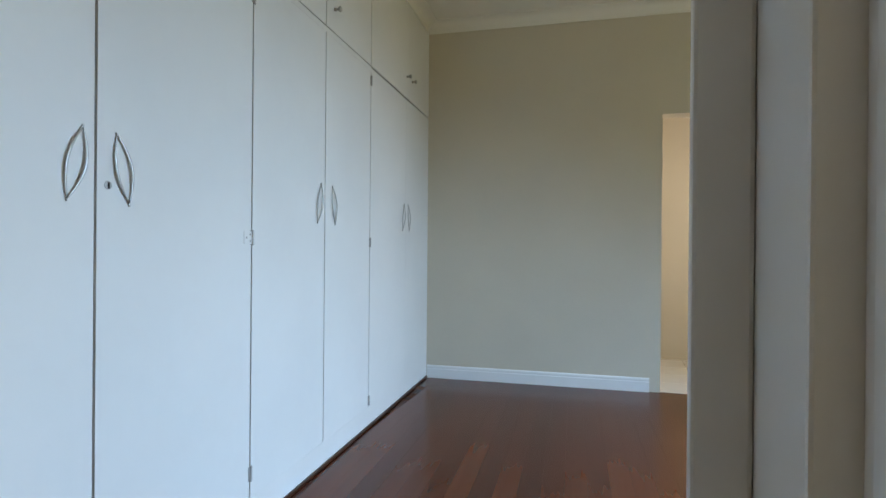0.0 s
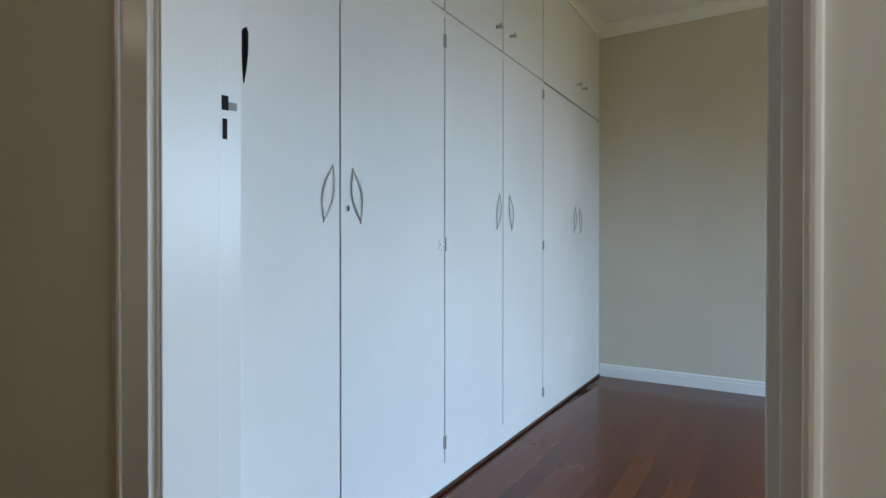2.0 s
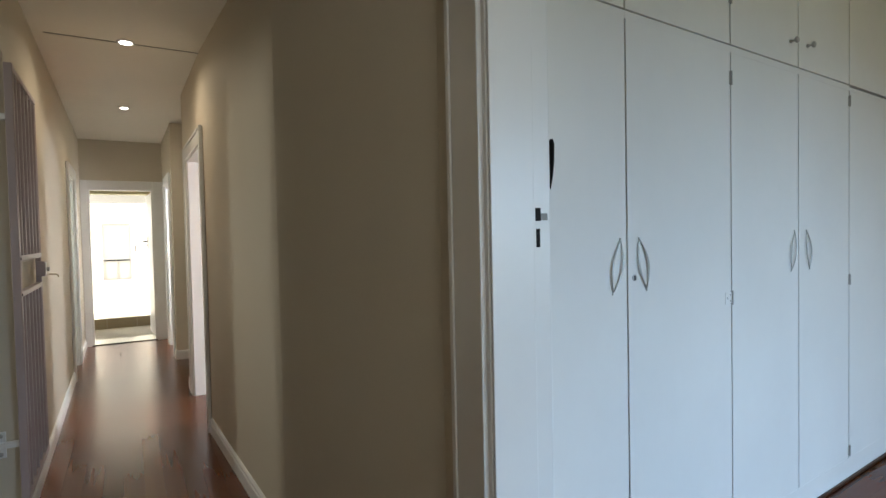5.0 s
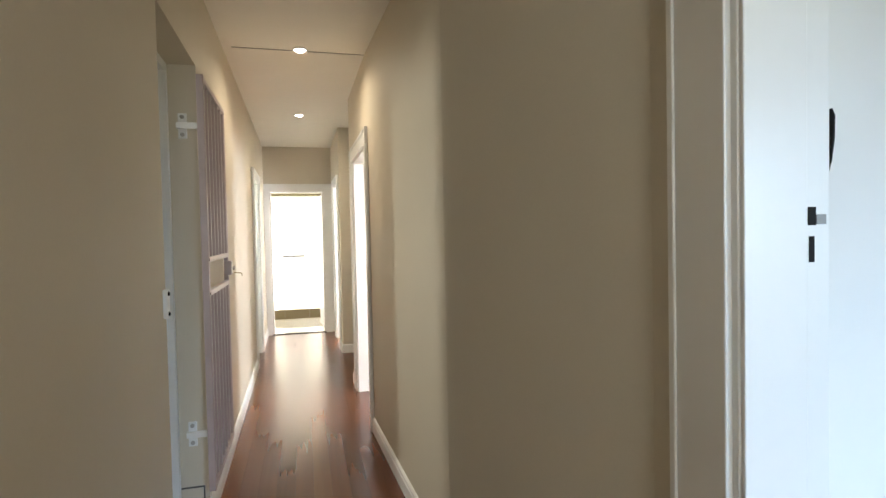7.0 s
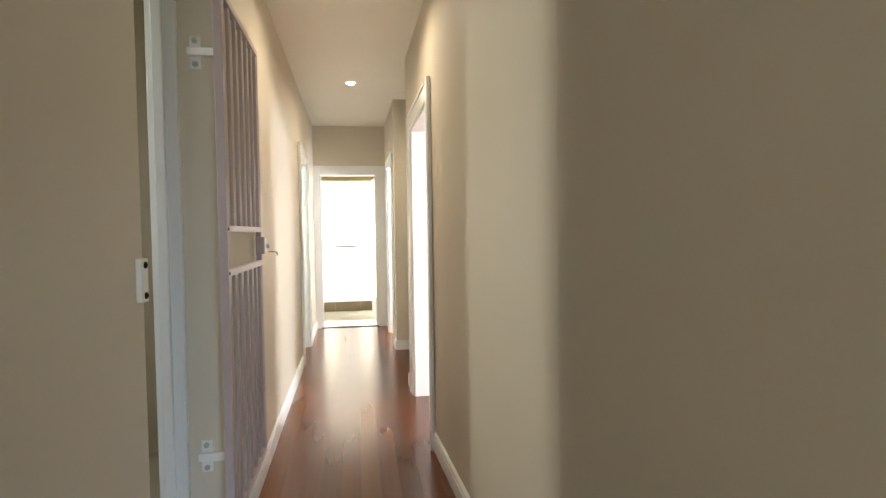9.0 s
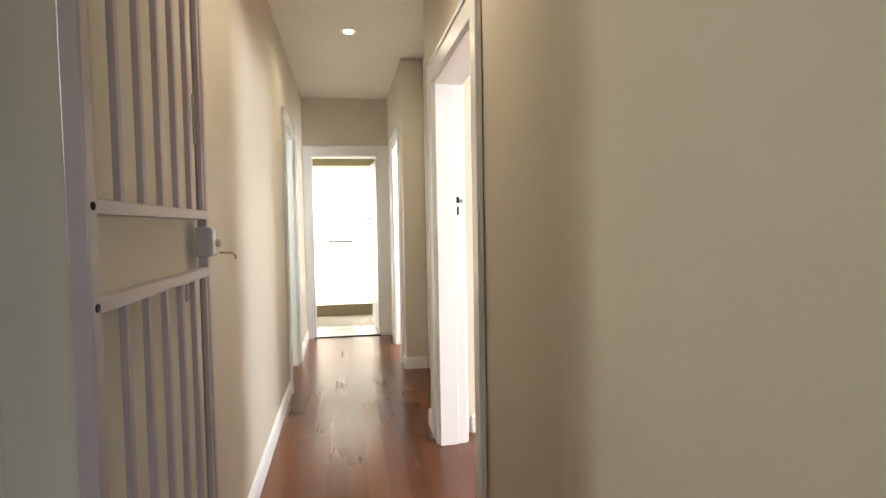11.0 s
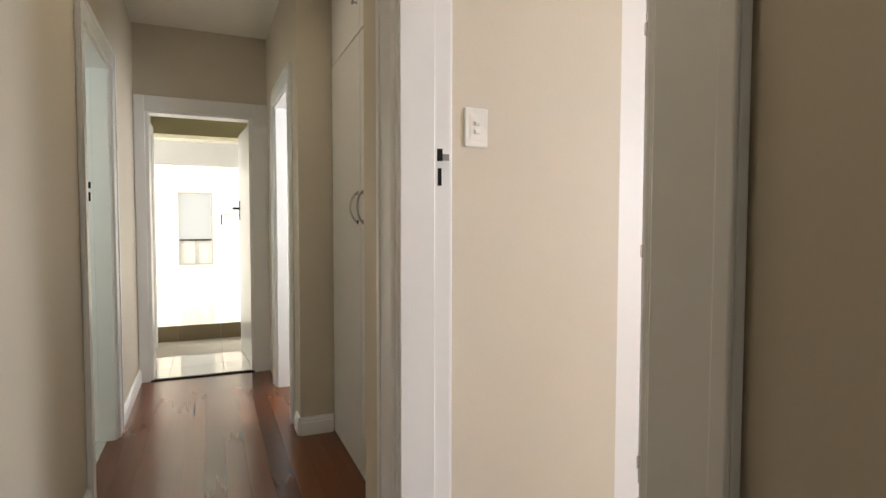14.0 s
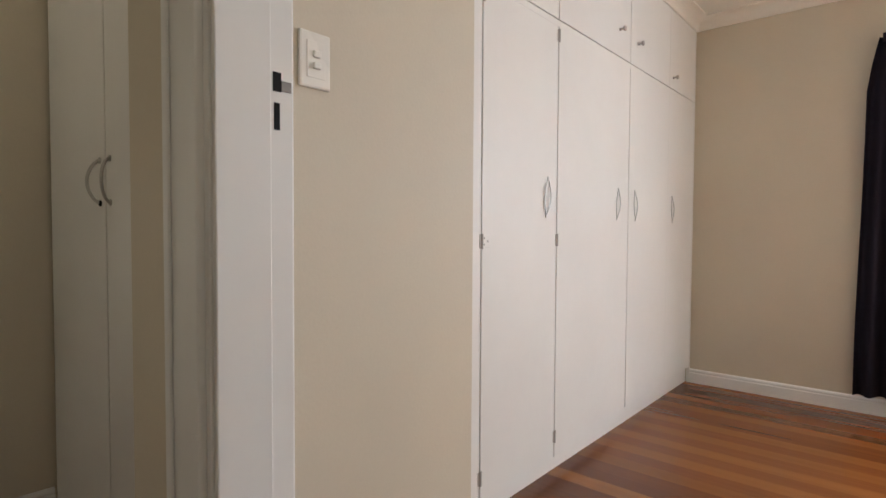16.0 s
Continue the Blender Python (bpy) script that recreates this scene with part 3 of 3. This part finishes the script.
for a, b in ((0.01, 0.62), (0.62, CW - 0.01)):
    d = part("door", box(a + 0.0045, b - 0.0045, 0.0, 0.022, 0.088, 2.055, 0.0025), CUPBOARD, WC)
    t = part("top_door", box(a + 0.003, b - 0.003, 0.0, 0.022, 2.063, CEIL - 0.01, 0.0025), CUPBOARD, WC)
    hx = b - 0.045 if a < 0.5 else a + 0.045
    bm = bmesh.new()
    pts = [Vector((hx + (-1 if a < 0.5 else 1) * (0.022 * math.sin(math.pi * k / 12)), -0.004 - 0.028 * math.sin(math.pi * k / 12) ** 0.6, 1.195 + 0.135 * k / 12)) for k in range(13)]
    sweep(bm, pts, 0.005, 8)
    part("handle", bm, STEEL, d, "nickel bow handle", True)
    for z in (1.195, 1.33):
        c = lathe([(0.010, 0), (0.010, 0.003), (0.006, 0.006)], 12)
        bmesh.ops.transform(c, matrix=pose(hx, 0, z, 90, 0, 0), verts=c.verts)
        part("rosette", c, STEEL if (z > 1.2 or a > 0.5) else BLACK, d)
    kb = lathe([(0.007, 0), (0.0045, 0.006), (0.0045, 0.014), (0.011, 0.02), (0.010, 0.027), (0.004, 0.029)], 12)
    bmesh.ops.transform(kb, matrix=pose(hx, 0, 2.20, 90, 0, 0), verts=kb.verts)
    part("knob", kb, STEEL, t, "small turned nickel knob", True)

# plinth block at the foot of the gated doorway's far reveal
plinth = base("trim_plinth", pose(G_X0, left_y(G_X0) - 0.025, 0), "painted plinth block with an open joint round it", "trim", kind="structure")
part("joint", box(0.0005, 0.003, -0.142, 0.006, 0.0, 0.182), SEAM, plinth)
part("block", box(0.0005, 0.008, -0.135, -0.001, 0.0, 0.174, 0.002), CREAM, plinth)

# ---------------------------------------------------------------- security gate, folded back on the passage wall
ga, _ = line_pose(LEFT0, LEFT1)
turn_left = math.degrees(math.atan2(LEFT1[1] - LEFT0[1], LEFT1[0] - LEFT0[0]))
gate = base("security_gate", pose(-2.843, left_y(-2.843) + 0.008, 0, 0, 0, turn_left - 0.3), "open mauve-white steel security gate against the wall", "gate")
GW, GZ0, GZ1 = 0.765, 0.17, 2.155
part("hinge_stile", box(0, 0.034, -0.032, 0.0, GZ0, GZ1, 0.003), GATE, gate)
part("lock_stile", box(GW - 0.026, GW, -0.026, 0.0, GZ0, GZ1, 0.003), GATE, gate)
for z in (GZ0, 1.105, 1.268, GZ1 - 0.03):
    part("rail", box(0.034, GW - 0.026, -0.03, -0.004, z, z + 0.026, 0.003), GATE, gate)
for z0, z1 in ((GZ0 + 0.026, 1.105), (1.294, GZ1 - 0.03)):
    for k in range(6):
        s = 0.160 + 0.113 * k
        part("bar", box(s - 0.009, s + 0.009, -0.024, -0.010, z0, z1, 0.002), GATE, gate)
lockb = part("lock_box", box(GW - 0.075, GW + 0.004, -0.048, -0.006, 1.162, 1.246, 0.004), GATE, gate, "boxed lock case")
part("lock_plate", box(GW - 0.07, GW - 0.03, -0.052, -0.048, 1.17, 1.24, 0.002), GLOSS, lockb)
cyl = lathe([(0.012, 0), (0.012, 0.012), (0.009, 0.014)], 12)
bmesh.ops.transform(cyl, matrix=pose(GW - 0.03, -0.052, 1.20, 90, 0, 0), verts=cyl.verts)
part("cylinder", cyl, STEEL, lockb)
key = bmesh.new()
sweep(key, [Vector((GW - 0.03, -0.06, 1.172)), Vector((GW - 0.03, -0.095, 1.170)), Vector((GW - 0.028, -0.103, 1.162)), Vector((GW - 0.028, -0.104, 1.152))], 0.0032, 6)
part("key", key, BRASS, lockb, "long brass gate key")
for a, b, z0, z1 in ((GW - 0.062, GW - 0.026, 1.48, 1.62), (0.574, 0.634, 1.052, 1.096)):
    part("stop_tab", box(a, b, -0.012, -0.006, z0, z1, 0.002), GATE, gate, "flat steel tab welded behind the bars")
for z in (1.281, 1.118):
    b = lathe([(0.007, 0), (0.007, 0.002)], 10)
    bmesh.ops.transform(b, matrix=pose(0.017, -0.032, z, 90, 0, 0), verts=b.verts)
    part("rivet_hole", b, BLACK, gate)

for zc in (1.92, 0.44):
    gm = gate.matrix_basis.inverted() @ pose(G_X0, left_y(G_X0), zc)
    bm = bmesh.new()
    add_box(bm, 0.001, 0.007, -0.085, -0.045, -0.06, 0.06, 0.003)
    add_box(bm, 0.004, 0.026, -0.09, 0.02, -0.014, 0.014, 0.002)
    add_box(bm, -0.02, 0.012, 0.012, 0.024, -0.012, 0.012, 0.002)
    sweep(bm, [Vector((-0.024, 0.018, -0.03)), Vector((-0.024, 0.018, 0.03))], 0.009, 10)
    bmesh.ops.transform(bm, matrix=gm, verts=bm.verts)
    gh = part("hinge_bracket", bm, GLOSS, gate, "white steel hinge bolted to the reveal")
    for dz in (-0.042, 0.042):
        bl = lathe([(0.010, 0), (0.010, 0.006), (0.005, 0.008)], 10)
        bmesh.ops.transform(bl, matrix=gm @ pose(0.007, -0.065, dz, 0, 90, 0), verts=bl.verts)
        part("bolt", bl, HINGE, gh)

keep = base("gate_keep", pose(G_X1 + 0.004, left_y(G_X1), 1.16, 0, 0, turn_left + 180), "white steel gate keep screwed to the wall edge", "gate keep")
part("plate", box(0.0, 0.04, 0.0, 0.014, -0.05, 0.05, 0.003), GLOSS, keep)
for dz in (-0.035, 0.035):
    s = lathe([(0.008, 0), (0.008, 0.003), (0.004, 0.005)], 10)
    bmesh.ops.transform(s, matrix=pose(0.02, 0.014, dz, -90, 0, 0), verts=s.verts)
    part("screw", s, BLACK, keep)

# timber frame inside the gated doorway
pf = base("door_6", ga, "white timber outer door frame behind the gate", "door frame", kind="structure")
for x in (G_X0, G_X1):
    s = seg_s(LEFT0, LEFT1, x)
    d = -1 if x == G_X0 else 1
    part("jamb", box(min(s, s + d * 0.03), max(s, s + d * 0.03), 0.125, 0.225, 0.01, 2.17, 0.003), GLOSS, pf)
    part("door_stop", box(min(s, s + d * 0.05), max(s, s + d * 0.05), 0.165, 0.2, 0.01, 2.165, 0.003), GLOSS, pf)
s0, s1 = seg_s(LEFT0, LEFT1, G_X1), seg_s(LEFT0, LEFT1, G_X0)
part("head", box(s0, s1, 0.125, 0.225, 2.17, 2.21, 0.003), GLOSS, pf)
part("threshold", box(s0, s1, 0.10, 0.235, 0.001, 0.03, 0.004), GLOSS, pf)

# ---------------------------------------------------------------- small fittings
sw = base("light_switch", pose(-5.02, 0.693, 1.49), "ivory two-lever light switch on the wall", "light switch")
plate_bm = box(0.0, 0.010, -0.041, 0.041, -0.062, 0.062, 0.005)
plt = part("cover_plate", plate_bm, PLASTIC, sw)
part("inner_plate", box(0.010, 0.012, -0.024, 0.024, -0.040, 0.040, 0.0008), PLASTIC, sw)
for dz in (0.012, -0.014):
    t = box(-0.004, 0.006, -0.0095, 0.0095, -0.007, 0.007, 0.0025)
    bmesh.ops.transform(t, matrix=pose(0.013, 0, dz, 0, 12 if dz > 0 else -6, 0), verts=t.verts)
    part("lever", t, PLASTIC, sw)

for x, y, hot in ((-3.90, -0.04, 18), (-5.93, -0.066, 15)):
    dl = base("downlight", pose(x, y, CEIL), "lit recessed white ceiling downlight", "ceiling light", group="passage downlights")
    bm = lathe([(0.052, 0.0), (0.052, -0.006), (0.045, -0.010), (0.036, -0.006), (0.036, -0.001)], 28)
    part("trim_ring", bm, GLOSS, dl, smooth=True)
    part("bulb", lathe([(0.034, -0.002), (0.030, -0.011), (0.016, -0.016), (0.004, -0.017)], 20), LAMP, dl, "glowing bulb face", True)
    li = new("downlight_beam", bpy.data.lights.new("downlight_beam", "SPOT"))
    li.data.energy, li.data.color, li.data.spot_size, li.data.spot_blend, li.data.shadow_soft_size = hot, (1.0, 0.86, 0.66), radians(165), 0.9, 0.03
    li.matrix_world = look((x, y, CEIL - 0.03), (x, y, 0))

hatch = base("loft_hatch", pose(-3.95, -0.04, CEIL), "white ceiling cover strip beside the downlight", "ceiling strip", kind="structure")
part("cover_strip", box(-0.02, 0.02, -0.44, 0.44, -0.006, -0.0005, 0.002), WHITE, hatch)
part("joint", box(0.02, 0.026, -0.44, 0.44, -0.003, -0.0005), SEAM, hatch, "dark open joint")

# Unidentified dark tapered piece beside the frame; its form is assumed.
strap = bmesh.new()
sweep(strap, [Vector((0, 0, 0.058)), Vector((0.002, 0, 0.045)), Vector((0.002, 0, 0.0)), Vector((0, 0, -0.04)), Vector((-0.003, 0, -0.075))], [0.010, 0.014, 0.013, 0.009, 0.002], 8, flat=0.35, up=Vector((0, 1, 0)))
strap_ob = base("hanging_tapered_piece", pose(A_X0 + 0.008, right_y(A_X0) + 0.215, 1.545), "dark grey tapered piece hung by the door frame", "shoe horn")
part("blade", strap, BLACK, strap_ob, smooth=True)
part("hook", box(-0.045, 0.0, -0.003, 0.003, 0.05, 0.056, 0.001), STEEL, strap_ob)

# ---------------------------------------------------------------- curtain
curtain = base("curtain", pose(-4.225, B_FAR - 0.085, 0), "dark navy pleated curtain hanging to the skirting", "curtain")
bm = bmesh.new()
rows, cols = 14, 110
grid = []
for r in range(rows + 1):
    v = r / rows
    z = 2.27 - 2.15 * v
    line = []
    for c in range(cols + 1):
        u = c / cols
        amp = 0.022 + 0.018 * v
        ph = u * 2 * math.pi * 9 + 0.5 * math.sin(7 * u) + 0.35 * math.sin(3 * v + 5 * u)
        x = 0.95 * u + (0.012 - 0.055 * math.sin(math.pi * v) * 0.35 * (1 - u)) + 0.015 * math.sin(4.2 * v) * (1 - u)
        line.append(bm.verts.new((x + (0.05 * max(0, 0.12 - v) / 0.12 - 0.012 * v) * (1 - u), amp * math.sin(ph) + 0.006 * math.sin(23 * u + 4 * v), z + 0.006 * math.sin(11 * u) * v)))
    grid.append(line)
for r in range(rows):
    for c in range(cols):
        bm.faces.new((grid[r][c], grid[r][c + 1], grid[r + 1][c + 1], grid[r + 1][c]))
cl = part("drape", bm, CLOTH, curtain, smooth=True)
sol = cl.modifiers.new("thick", "SOLIDIFY")
sol.thickness = 0.003
part("heading_tape", box(0.075, 0.95, -0.012, 0.012, 2.24, 2.29, 0.003), CLOTH, curtain)
rail = bmesh.new()
sweep(rail, [Vector((0.10, 0.0, 2.30)), Vector((2.2, 0.0, 2.30))], 0.010, 10)
rod = base("curtain_rod", pose(-4.22, B_FAR - 0.085, 0), "dark slim curtain rod above the window", "curtain rod")
part("rod", rail, BLACK, rod)
for x in (0.35, 2.1):
    part("bracket", box(x, x + 0.015, 0.0, 0.085, 2.292, 2.308, 0.002), BLACK, rod)

# ---------------------------------------------------------------- hall and living room beyond the passage
slab("floor_hall_bed", -9.5, X_END - 0.001, -1.6, 1.6, -0.1, -0.006, GROUT, "grey grout bed of the hall tiles", "floor")
slab("floor_living_bed", -13.6, -9.5, -3.2, 3.2, -0.1, 0.150, GROUT, "raised grout bed of the living room tiles", "floor")
step = base("step", pose(-9.5, 0, 0), "olive brown tiled step up to the living room", "step", kind="structure")
for k in range(8):
    part("riser_tile", box(-0.008, 0.006, -1.6 + 0.4 * k + 0.002, -1.6 + 0.4 * (k + 1) - 0.002, 0.0, 0.157, 0.002), RISER, step)
wall("wall_hall_left", (X_END - 0.14, -0.585), (-9.4, -0.59), 0.12, [(0.34, 1.07, 0, HEAD)], label="pale painted hall wall")
door_lining("door_7", (X_END - 0.14, -0.585), (-9.4, -0.59), 0.12, X_END - 0.48, X_END - 1.21, both=False, arch=0.07)
wall("wall_hall_left_return", (-9.4, -0.59), (-9.4, -3.2), 0.12)
wall("wall_hall_right", (-9.4, 1.3), (X_END - 0.14, 1.3), 0.12)
wall("wall_hall_right_return", (-9.4, 3.1), (-9.4, 1.3), 0.12)
wall("wall_hall_room", (X_END - 0.1, -1.6), (-9.4, -1.6), 0.1)
wall("wall_living_far", (-13.4, -3.1), (-13.4, 3.1), 0.15, [(3.1 - 0.575, 3.1 - 0.045, 0.50, 1.72)], label="white painted living room wall", mat=WHITE)
wall("wall_living_west", (-9.4, -3.1), (-13.5, -3.1), 0.15, [(0.6, 3.8, 0.3, 2.3)], mat=WHITE)
wall("wall_living_east", (-13.5, 3.0), (-9.4, 3.0), 0.15, [(0.6, 3.8, 0.3, 2.3)], mat=WHITE)
slab("ceiling_living", -13.6, -8.16, -3.2, 3.2, 2.72, 2.82, WHITE, "white painted living room ceiling", "ceiling")
slab("ceiling_beam", -9.62, -9.38, -3.1, 3.1, 2.06, 2.26, BEAM, "olive painted beam over the step", "beam")
slab("ceiling_bulkhead", -9.6, -9.4, -3.1, 3.1, 2.26, 2.72, BEAM, "olive painted bulkhead above the beam", "beam")
slab("living_pelmet", -13.38, -13.20, -3.0, 3.0, 2.16, 2.52, PELMET, "boxed pelmet on the far wall, its shade put into the grey", "pelmet")

win = base("window_1", pose(-13.4, -0.31, 1.11), "bright steel-framed window on the far wall", "window", kind="structure")
for a, b in ((-0.265, -0.243), (0.243, 0.265)):
    part("window_frame", box(-0.06, 0.01, a, b, -0.61, 0.61, 0.003), HINGE, win)
for a, b in ((-0.61, -0.58), (-0.20, -0.175), (0.58, 0.61)):
    part("window_rail", box(-0.06, 0.01, -0.243, 0.243, a, b, 0.003), BLACK if a == -0.20 else HINGE, win)
part("mullion", box(-0.05, 0.005, -0.012, 0.012, -0.58, -0.20, 0.002), HINGE, win)
part("pane", box(-0.05, -0.045, -0.243, 0.243, -0.175, 0.58), PANE, win)
part("lower_pane", box(-0.05, -0.045, -0.243, 0.243, -0.58, -0.195), BLIND, win)

leaf = base("hall_door", pose(X_END - 0.15, 0.215, 0, 0, 0, 4), "white door standing open with a black lever", "door")
part("leaf", box(-0.70, 0.0, 0.0, 0.04, 0.01, 2.0, 0.003), GLOSS, leaf)
lv = part("lever_plate", box(-0.66, -0.62, -0.006, 0.0, 1.22, 1.40, 0.003), BLACK, leaf, "black lever plate")
bm = bmesh.new()
sweep(bm, [Vector((-0.64, -0.004, 1.33)), Vector((-0.64, -0.05, 1.33)), Vector((-0.63, -0.058, 1.33)), Vector((-0.53, -0.06, 1.33))], 0.011, 8)
part("lever", bm, BLACK, lv)
bm = bmesh.new()
sweep(bm, [Vector((-0.64, -0.004, 1.27)), Vector((-0.64, -0.17, 1.27))], 0.004, 6)
sweep(bm, [Vector((-0.64, -0.16, 1.27)), Vector((-0.64, -0.16, 1.18))], 0.006, 6)
part("key", bm, BLACK, lv, "key with a hanging tag")
sock = base("wall_socket", pose(-9.335, -0.589, 1.40), "small ivory switch on the hall wall", "light switch")
part("cover_plate", box(-0.035, 0.035, 0.0, 0.010, -0.05, 0.05, 0.003), PLASTIC, sock)

# bathroom floor bed
slab("floor_bathroom_bed", 0.3, 2.0, 4.61, 6.0, -0.1, -0.004, GROUT, "grey grout bed of the bathroom tiles", "floor")
skirting((0.42, 4.70), (0.42, 5.9))

# ---------------------------------------------------------------- ground and floors
slab("ground", -60, 60, -60, 60, -0.4, -0.12, material("dry_lawn", (0.10, 0.11, 0.05), 0.9, grain=9, vary=0.3), "patchy lawn round the house", "ground")
slab("floor_porch", -4.2, -0.6, -3.1, -0.624, -0.1, 0.0, TILE, "cream tiled porch floor", "floor")
slab("floor_small_room", -7.6, -5.5, -2.3, -0.622, -0.1, 0.0, TILE, "cream tiled small room floor", "floor")
slab("floor_third_room", -8.1, -6.56, 0.56, 2.5, -0.1, -0.003, DARKWOOD, "dark timber floor of a further room", "floor")


def strip_floor(name, x0, x1, y0, y1, along, width, mat, label, lengths, turn=0.0):
    """Strip flooring: every strip an object of its own, over a dark bed."""
    fl = base(name, pose(0, 0, 0 if name == "floor_passage" else -0.0012, 0, 0, turn), label, "floor", kind="structure")
    part("bed", box(x0, x1, y0, y1, -0.05, -0.004), SUBFLOOR, fl)
    rng = random.Random(name)
    made = {}

    def strip_mesh(ln):
        if ln not in made:
            bm = box(0, ln, 0.0003, width - 0.0003, -0.012, 0.0)
            me = bpy.data.meshes.new("strip")
            bm.to_mesh(me)
            bm.free()
            me.materials.append(mat)
            made[ln] = me
        return made[ln]

    a0, a1, c0, c1 = (x0, x1, y0, y1) if along == "x" else (y0, y1, x0, x1)
    for k in range(int((c1 - c0) / width + 0.999)):
        at, ln = a0, round(rng.uniform(0.45, 1.0) * lengths[0], 1)
        while at < a1 - 0.01:
            ln = round(min(ln, a1 - at), 2)
            ob = new("strip", strip_mesh(ln))
            ob.parent = fl
            c = c0 + k * width
            ob.matrix_basis = pose(at, c, 0) if along == "x" else pose(c + width, at, 0, 0, 0, 90)
            at += ln
            ln = rng.choice(lengths)
    return fl


FP = strip_floor("floor_passage", -8.02, 1.5, -0.62, 0.56, "x", 0.098, PLANK, "red brown varnished timber strip floor", (3.4, 4.2, 5.1))
part("open_joint", box(-7.35, -7.09, -0.1995, -0.1925, -0.002, 0.0010), SUBFLOOR, FP, "dark gap where a sliver of timber is missing")
part("splinter_gap", box(-7.22, -7.11, -0.200, -0.192, 0.0003, 0.0012, m=pose(0, 0, 0)), BLACK, FP, "dark splintered gap in a strip")
strip_floor("floor_bedroom", -1.02, 3.1, 0.50, 4.62, "y", 0.098, PLANK_A, "dark red varnished timber strip floor", (9.4,), A_TURN)
strip_floor("floor_second_bedroom", -5.25, -1.15, 0.56, 4.18, "x", 0.098, PLANK_B, "orange brown varnished timber strip floor", (5.6, 4.4))


def tile_floor(parent_name, x0, x1, y0, y1, z, size, label):
    fl = base(parent_name, pose(0, 0, 0), label, "floor", kind="structure")
    me = bpy.data.meshes.new("tile")
    bm = box(0.0015, size - 0.0015, 0.0015, size - 0.0015, -0.006, 0.0, 0.001)
    bm.to_mesh(me)
    bm.free()
    me.materials.append(TILE)
    for i in range(int((x1 - x0) / size + 0.999)):
        for j in range(int((y1 - y0) / size + 0.999)):
            ob = new("tile", me)
            ob.parent = fl
            ob.matrix_basis = pose(x1 - (i + 1) * size, y0 + j * size, z)


tile_floor("floor_hall", -9.49, X_END - 0.005, -1.6, 1.6, 0.0, 0.4, "glossy cream glazed hall floor tiles")
tile_floor("floor_living", -13.4, -9.5, -3.1, 3.1, 0.156, 0.4, "glossy cream glazed living room floor tiles")
tile_floor("floor_bathroom", 0.42, 2.0, 4.612, 5.9, 0.002, 0.3, "glossy cream bathroom floor tiles")
